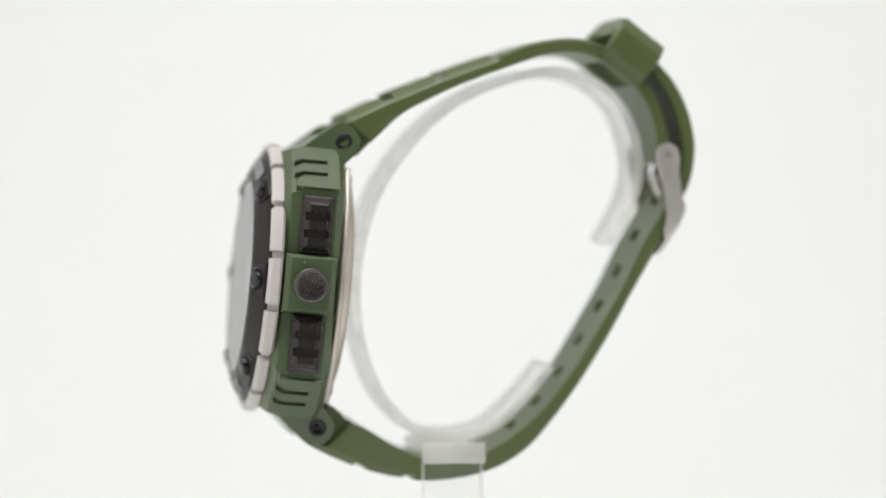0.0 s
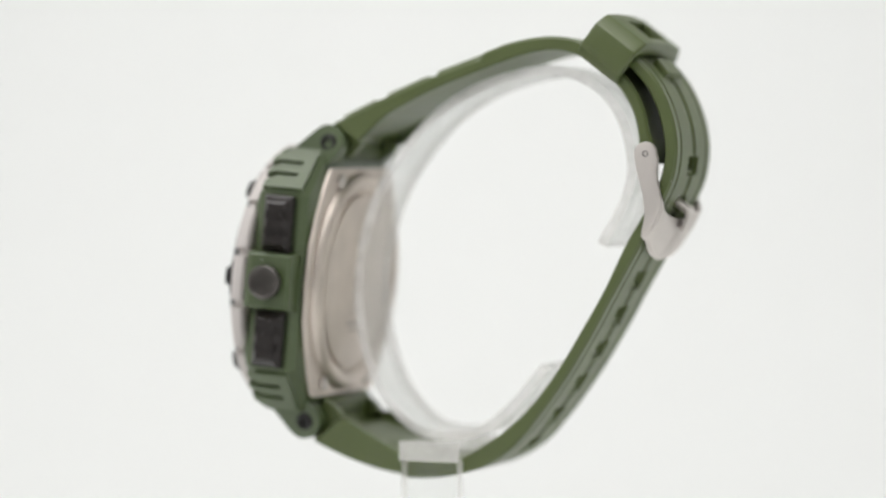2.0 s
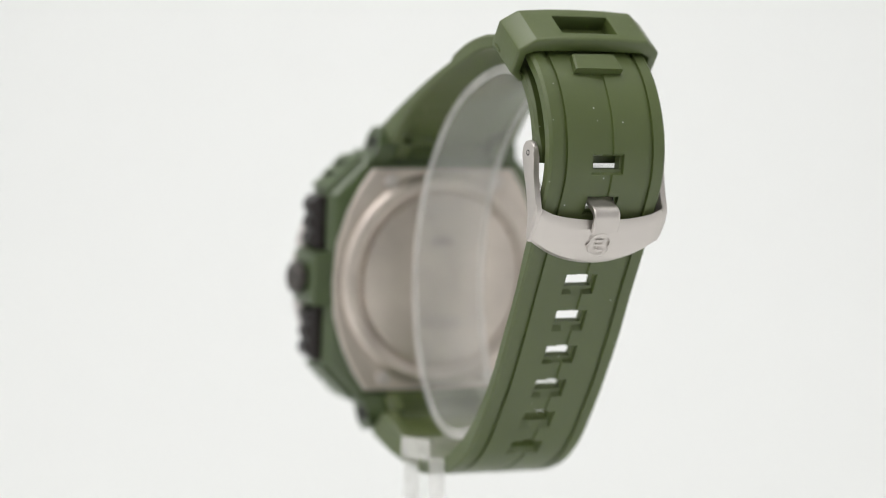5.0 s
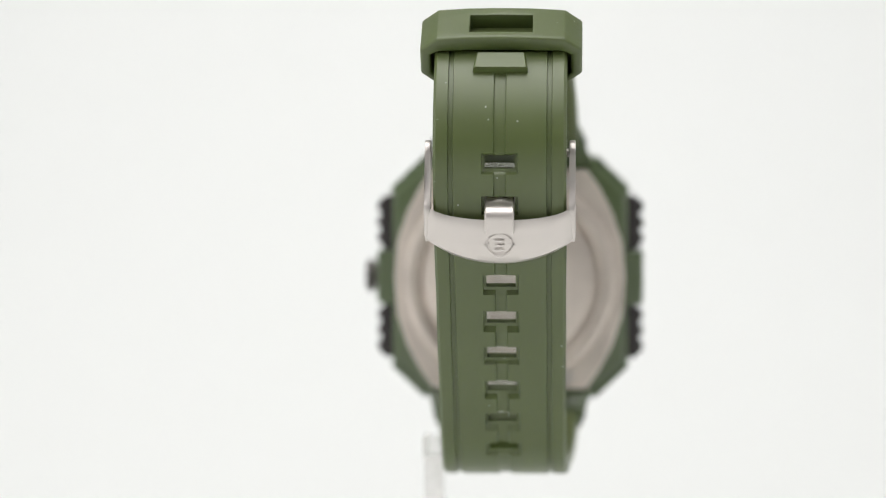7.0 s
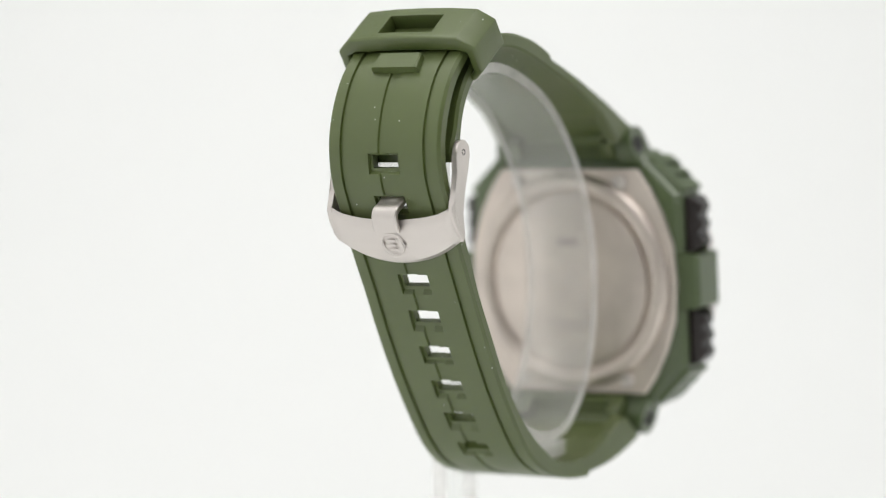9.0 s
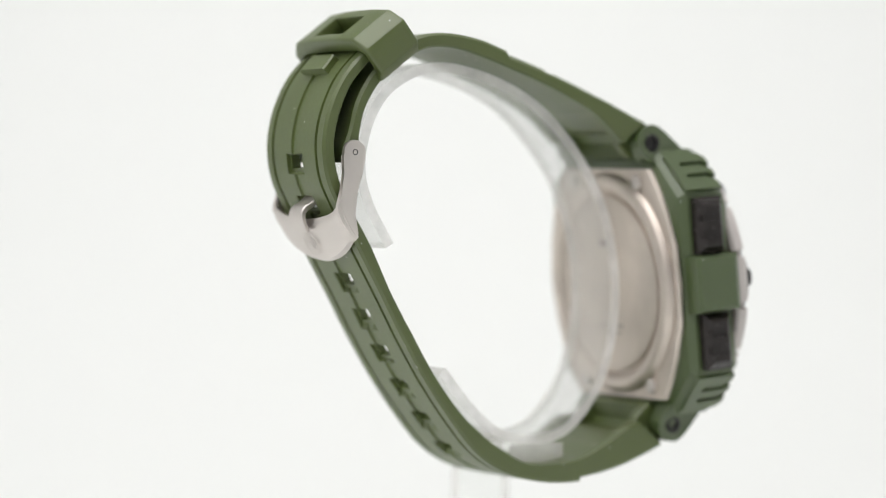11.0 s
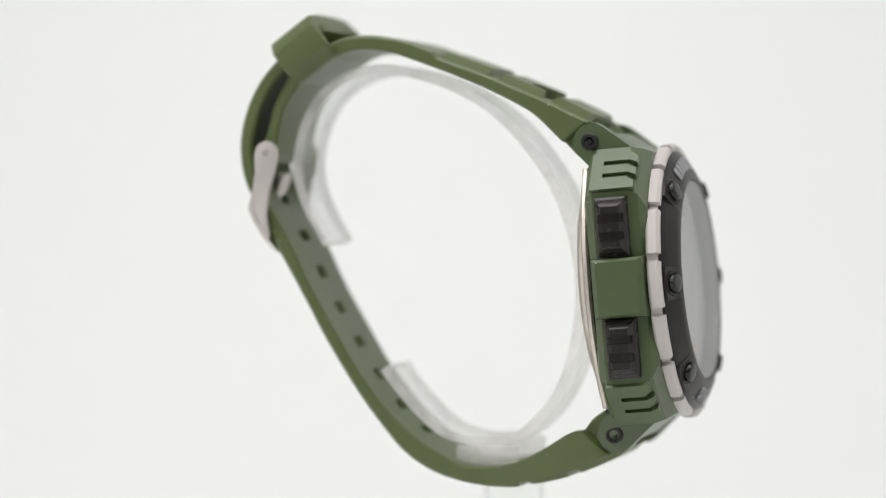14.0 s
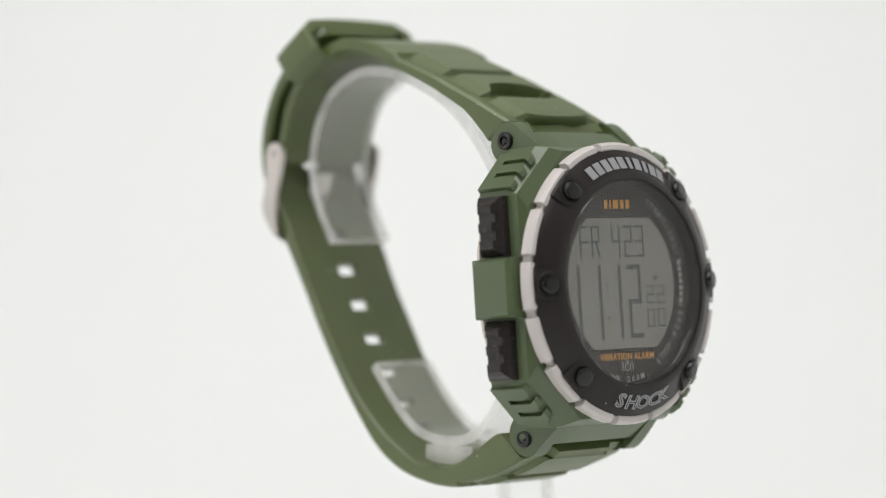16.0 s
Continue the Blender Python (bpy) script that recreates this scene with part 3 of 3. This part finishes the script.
    part("light_words", place(bm, FACE), GREY_DIM, dial, smooth=0)

    bm = add_lathe(bmesh.new(), [(0.01, 13.9), (18.45, 13.9), (18.65, 14.1), (18.65, 15.25), (18.4, 15.45), (0.01, 15.5)], 72, closed=False)
    crystal = part("crystal", place(bm, FACE), GLASS, watch, "clear flat crystal")
    crystal.visible_shadow = False


def straps(watch):
    edge = lambda y, ref: 0.5 if abs(y) >= ref - 1e-6 else 0.0
    # upper strap: from the twelve o'clock lug over the top and down to the buckle pin
    keys = [(-29.0, 9.9, -25.6, 4.0, 11.2), (-28.0, 10.9, -23.6, 4.4, 11.2), (-27.7, 11.2, -21.4, 6.7, 11.2), (-27.55, 11.35, -21.2, 6.9, 13.6), (-24.1, 13.1, -20.2, 7.9, 13.7), (-18.5, 15.7, -15.6, 12.1, 13.6), (-12.2, 18.4, -10.5, 14.9, 13.4),
            (-5.8, 21.0, -4.5, 17.7, 13.1), (3.8, 24.3, 4.8, 21.2, 12.7), (11.4, 26.3, 12.2, 23.6, 12.4), (17.5, 26.9, 17.3, 24.3, 12.2), (22.7, 26.0, 21.4, 23.6, 12.0),
            (27.8, 23.1, 26.1, 21.0, 12.0), (32.1, 18.9, 30.1, 17.5, 12.0), (35.0, 13.9, 32.9, 13.1, 12.0), (36.4, 8.7, 34.2, 8.3, 12.0), (37.6, 5.2, 34.4, 4.6, 12.0), (37.3, 2.9, 35.0, 2.9, 12.0)]
    pads = [(0.0, 11.6), (13.4, 23.0), (24.5, 35.0)]
    cuts = [c for a, b in pads for c in (a, a + 0.5, b - 0.5, b)] + [1.41, 1.84, 2.05, 2.4, 2.7, 3.0, 3.3, 3.6, 3.9] + [13.4 + 0.35 * k for k in range(3, 16)]
    st, rw, L = smooth_path(keys, 0.9, cuts)

    def relief(s, y):
        e = edge(y, 12.0)
        ay = abs(y)
        if s > 40:
            return e
        low = 1.25
        for a, b in pads:
            if a - 0.01 <= s <= b + 0.01:
                low = 1.25 if s in (a, b) and a > 0 else 0.0
                if abs(s - a) < 0.02 and a > 0 or abs(s - b) < 0.02:
                    low = 1.25
        # crescent scooped out of the second pad, and the first pad's slope towards the case
        u = (s - 13.4) / 4.9
        if 0 <= u <= 1 and ay < 6.6 * math.sqrt(1 - u * u):
            low = max(low, 2.5)
        lip = 2.9 + 0.9 * (ay / 7.4) ** 2
        if s < lip and ay < 7.5:
            low = max(low, 2.3 * min(1.0, (lip - s) / 1.3))
        if ay > 7.4:
            low = max(low, 1.3 if ay >= 9.3 else 0.15)
        if s > 35:
            low = 0.5 * max(0, 1 - (s - 35) / 6)
        return low + e

    part("upper_strap", ribbon(st, rw, [-12, -11.5, -9.9, -9.7, -9.4, -7.4, -6.5, -6, -5.5, -5, -4.5, -4, -3.3, -2.6, -1.9, -1.2, 0, 1.2, 1.9, 2.6, 3.3, 4, 4.5, 5, 5.5, 6, 6.5, 7.4, 9.4, 9.7, 9.9, 11.5, 12], relief=relief,
         hollow=lambda s, y: max(0.0, 3.2 * (1 - s / 13)) if s > 1 and abs(y) < 9.8 else 0.0), RUBBER, watch, "olive green rubber strap with raised pads", smooth=28)

    # lower strap: from the six o'clock lug under the stand, up through the buckle to its free tip in the keeper
    keys = [(-33.2, -49.8, -29.0, -42.8, 11.2), (-31.9, -51.0, -26.6, -44.6, 11.2), (-31.65, -51.25, -25.4, -46.3, 11.2), (-31.5, -51.35, -25.2, -46.5, 13.6), (-27.8, -53.2, -22.9, -47.0, 13.7), (-21.9, -55.5, -17.5, -50.3, 13.3), (-15.3, -57.1, -12.0, -53.0, 12.6),
            (-8.4, -57.5, -6.5, -53.9, 12.0), (-2.0, -56.7, -1.5, -53.5, 11.8), (4.0, -54.8, 3.6, -50.9, 11.8), (9.5, -51.2, 7.9, -48.0, 11.8), (14.6, -45.4, 12.9, -43.4, 11.8), (20.0, -38.0, 18.2, -36.6, 11.8),
            (25.2, -29.6, 23.2, -28.5, 11.9), (29.5, -21.8, 27.6, -20.9, 11.9), (34.2, -13.5, 31.9, -12.2, 12.0), (38.4, -5.6, 36.3, -4.8, 12.0), (40.9, -0.3, 38.5, 0.2, 12.0), (41.8, 5.2, 39.4, 5.2, 12.0),
            (41.3, 10.1, 38.9, 9.5, 12.0), (39.8, 14.7, 37.6, 13.7, 12.0), (37.4, 19.0, 35.6, 17.5, 12.0), (33.9, 22.8, 32.5, 21.0, 12.0), (29.7, 26.5, 28.5, 24.9, 11.8), (27.7, 28.4, 26.7, 26.8, 11.4), (26.4, 29.4, 25.6, 28.0, 9.5)]
    st0, rw0, L = smooth_path(keys, 0.3)

    def length_at(z, after=40):
        i = min((i for i in range(len(st0)) if st0[i] > after and st0[i] < L - 12), key=lambda i: abs(rw0[i][1] - z))
        return st0[i]

    pads = [(0.0, 11.2), (13.0, 21.2)]
    mid = length_at(-26.2)
    holes, cuts = [], [1.77, 2.12, 2.3] + [c for a, b in pads for c in (a, a + 0.5, b - 0.5, b)]
    centres = [mid + 0.5 + 7.75 * k for k in (-4, -3, -2, -1, 0, 1, 2)] + [length_at(-4.6), length_at(2.9)]
    for c in centres:
        holes.append((c - 1.25, c + 1.25, -2.7, 2.7))
        cuts += [c - 1.9, c - 1.25, c + 1.25, c + 1.6]

    def relief2(s, y):
        ay, e = abs(y), edge(y, 12.0)
        if s < 22:
            low = 1.0
            for a, b in pads:
                if a + 0.02 < s < b - 0.02 or s == 0:
                    low = 0.0
            if ay > 7.6:
                low = max(low, 1.0)
            return low + e
        low = 0.0
        if 8.45 < ay < 9.35:
            low = 0.5
        if ay < 1.05 and s < L - 14:
            low = 0.4
        if any(c - 1.95 < s < c + 1.3 for c in centres) and ay < 3.25:
            low = 0.75
        return low + e

    ys = [-12, -11.5, -9.4, -9.3, -8.5, -8.4, -7.4, -3.3, -3.2, -2.7, -1.15, -1.0, 0]
    ys = ys + [-y for y in ys[:-1][::-1]]
    st, rw, _ = smooth_path(keys, 0.8, cuts)
    low = part("lower_strap", ribbon(st, rw, ys, holes, relief2, hollow=lambda s, y: max(0.0, 3.2 * (1 - s / 14)) if s > 1 and abs(y) < 9.35 else 0.0), RUBBER, watch, "olive green rubber strap with slotted holes", smooth=28)
    # locking tab just below the keeper
    t = Vector((-3.4, 0, 3.8)).normalized()
    o = Vector((t.z, 0, -t.x))
    bm = bmesh.new()
    c = Vector((36.7, 0, 20.8))
    add_loft(bm, [[c + t * a + o * h + Vector((0, y, 0)) for a, y in ((-1.6, -w - 0.5), (-1.6, w + 0.5), (2.0, w), (2.0, -w))] for h, w in ((-1.2, 4.5), (0.5, 4.4), (0.8, 4.1))])
    part("locking_tab", bm, RUBBER, low, smooth=25)


def keeper(watch):
    C = Vector((29.1, 0, 24.3))
    along = Vector((0.7975, 0, -0.6033))
    out = Vector((0.6033, 0, 0.7975))
    # section across the strap: (sideways, outwards), outer and inner
    outer = [(0, -4.7), (12.4, -4.7), (14.7, -2.7), (14.7, 2.4), (11.6, 4.8), (5.9, 5.2), (5.7, 5.21), (0, 5.3)]
    inner = [(0, -3.4), (11.8, -3.4), (12.7, -2.6), (12.7, 1.3), (11.2, 1.95), (5.9, 2.15), (5.7, 2.16), (0, 2.2)]
    outer += [(-x, h) for x, h in outer[-2::-1]]
    inner += [(-x, h) for x, h in inner[-2::-1]]
    acc, st = 0.0, []
    for i, p in enumerate(outer):
        if i:
            acc += math.hypot(p[0] - outer[i - 1][0], p[1] - outer[i - 1][1])
        st.append(acc)
    rows = [(a[0], a[1], b[0], b[1], 4.9) for a, b in zip(outer, inner)]
    hole = [(st[6], st[8], -2.4, 3.0)]
    bm = ribbon(st, rows, [-4.9, -4.5, -2.4, 3.0, 4.5, 4.9], hole, relief=lambda s, y: 0.3 if abs(y) > 4.6 else 0.0, ref=4.9)
    bmesh.ops.remove_doubles(bm, verts=bm.verts, dist=0.001)
    bmesh.ops.recalc_face_normals(bm, faces=bm.faces)
    sharp = [e for e in bm.edges if len(e.link_faces) == 2 and e.calc_face_angle(0) > radians(24)]
    bmesh.ops.bevel(bm, geom=sharp, offset=0.28, segments=2, profile=0.5, affect="EDGES", clamp_overlap=True)
    m = Matrix(((0, along.x, out.x, C.x), (1, 0, 0, 0), (0, along.z, out.z, C.z), (0, 0, 0, 1)))
    add_box(bm, (-14.7, -2.2, -2.0), (0.5, 2.4, 0.45), 0.1)
    part("keeper_loop", place(bm, m), RUBBER, watch, "olive green rubber keeper loop with a window", smooth=30)


def buckle(watch):
    arm = []
    for k in range(11):
        a = radians(200 - k * 22)
        arm.append((36.1 + 2.25 * math.cos(a), 4.75 + 2.25 * math.sin(a)))
    arm += [(38.3, 1.0), (38.5, -2.2), (39.5, -4.6), (39.7, -6.0), (38.7, -8.0), (37.2, -10.2), (35.8, -11.4), (35.3, -10.0), (36.3, -6.5), (35.9, -3.0), (34.6, 0.5)]
    frame_bm = bmesh.new()
    # curved cross plate
    U, W = 25, 7
    rows_o, rows_i = [], []
    for i in range(U):
        u = -1 + 2 * i / (U - 1)
        y = 13.7 * (u if abs(u) < 0.9 else math.copysign(0.9 + 0.1 * math.sin((abs(u) - 0.9) * 5 * math.pi), u))
        b = 1 - u * u
        zt, zb = -4.3 - 1.5 * (1 - u ** 8) - 1.7 * b, -10.3 - 0.9 * (1 - u ** 6) - 3.8 * b
        a, c = [], []
        for k in range(W):
            w = k / (W - 1)
            z = zt + (zb - zt) * w
            x = 39.7 + 1.3 * b + (z + 5.4) * 0.50 - 0.9 * max(0, (abs(u) - 0.9) / 0.1) ** 2 + 0.35 * math.sin(w * math.pi)
            if k == 0:
                x -= 0.35
            a.append(frame_bm.verts.new((x, y, z)))
            c.append(frame_bm.verts.new((x - 1.1, y * 0.985, z - 0.35)))
        rows_o.append(a), rows_i.append(c)
    for i in range(U - 1):
        for k in range(W - 1):
            frame_bm.faces.new((rows_o[i][k], rows_o[i + 1][k], rows_o[i + 1][k + 1], rows_o[i][k + 1]))
            frame_bm.faces.new((rows_i[i][k], rows_i[i][k + 1], rows_i[i + 1][k + 1], rows_i[i + 1][k]))
        frame_bm.faces.new((rows_o[i][0], rows_i[i][0], rows_i[i + 1][0], rows_o[i + 1][0]))
        frame_bm.faces.new((rows_o[i][-1], rows_o[i + 1][-1], rows_i[i + 1][-1], rows_i[i][-1]))
    for i in (0, U - 1):
        for k in range(W - 1):
            frame_bm.faces.new((rows_o[i][k], rows_o[i][k + 1], rows_i[i][k + 1], rows_i[i][k]))
    body = part("buckle", frame_bm, STEEL, watch, "brushed steel buckle with a curved plate", smooth=40)
    for s in (-1, 1):
        bm = prism(bmesh.new(), arm, s * 12.5, s * 13.6, bevel=0.25)
        side = part("buckle_arm", bm, STEEL, body, smooth=40)
        bm = add_lathe(bmesh.new(), [(0.55, 0.0), (0.55, 0.1), (0.4, 0.1), (0.35, -0.1)], 20, closed=False)
        place(bm, Matrix.Translation((36.1, s * 13.55, 4.75)) @ Matrix.Rotation(-s * math.pi / 2, 4, "X"))
        part("spring_pin", bm, PIN, body, "small pin end")
    bm = add_lathe(bmesh.new(), [(0.8, -12.4), (0.8, 12.4)], 12, closed=False)
    part("pin_bar", place(bm, Matrix.Translation((36.1, 0, 4.75)) @ Matrix.Rotation(math.pi / 2, 4, "X")), STEEL, body)
    # tongue, from the pin through a hole and over the plate
    keys = [(36.9, 1.0, 36.0, 0.8, 2.65), (37.7, -1.8, 36.8, -1.9, 2.65), (39.0, -4.0, 38.2, -4.6, 2.65), (40.9, -5.2, 40.2, -6.1, 2.65), (41.6, -6.6, 40.7, -6.9, 2.65), (41.2, -8.4, 40.3, -8.4, 2.65), (40.5, -9.9, 39.8, -9.6, 2.65)]
    st, rw, _ = smooth_path(keys, 0.5)
    part("tongue", ribbon(st, rw, [-2.65, -2.4, 0, 2.4, 2.65], relief=lambda s, y: 0.2 if abs(y) > 2.5 else 0, inner_edge=0.1, ref=2.65), STEEL, body, "flat steel tongue")
    # round embossed mark
    bm = bmesh.new()
    def ring(r0, r1, h, n=28, a0=0, a1=360):
        aa = [radians(x) for x in np.linspace(a0, a1, n)]
        for p, q in zip(aa, aa[1:]):
            lo = [(r * math.cos(t), r * math.sin(t), 0) for r, t in ((r0, p), (r1, p), (r1, q), (r0, q))]
            add_loft(bm, [lo, [(x, y, h) for x, y, _ in lo]])
    ring(2.15, 2.4, 0.05)
    for y in (-0.95, 0, 0.95):
        add_box(bm, (0, y, 0.03), (1.7, 0.36, 0.06))
    for q in (-1, 1):
        add_loft(bm, [[(q * x, y, h) for x, y in ((1.9, -0.6), (2.9, 0), (1.9, 0.6))] for h in (0.0, 0.05)])
    n = Vector((0.895, 0, -0.445))
    upv = Vector((0.445, 0, 0.895))
    m = Matrix(((0, upv.x, n.x, 38.32), (1, 0, 0, 0), (0, upv.z, n.z, -12.1), (0, 0, 0, 1)))
    part("embossed_mark", place(bm, m), STEEL, body, smooth=25)


def wristwatch():
    root = new("wristwatch")
    tagged(root, "olive green rubber digital sports watch with black bezel on clear stand", "watch")
    case_parts(root)
    face_parts(root)
    straps(root)
    keeper(root)
    buckle(root)
    return root


tent()
stand = display_stand()
watch = wristwatch()


def motions():
    rows = [(i * 0.5, on_table(i * 0.5)) for i in range(33)]
    walk(watch, rows)
    walk(stand, rows)


motions()
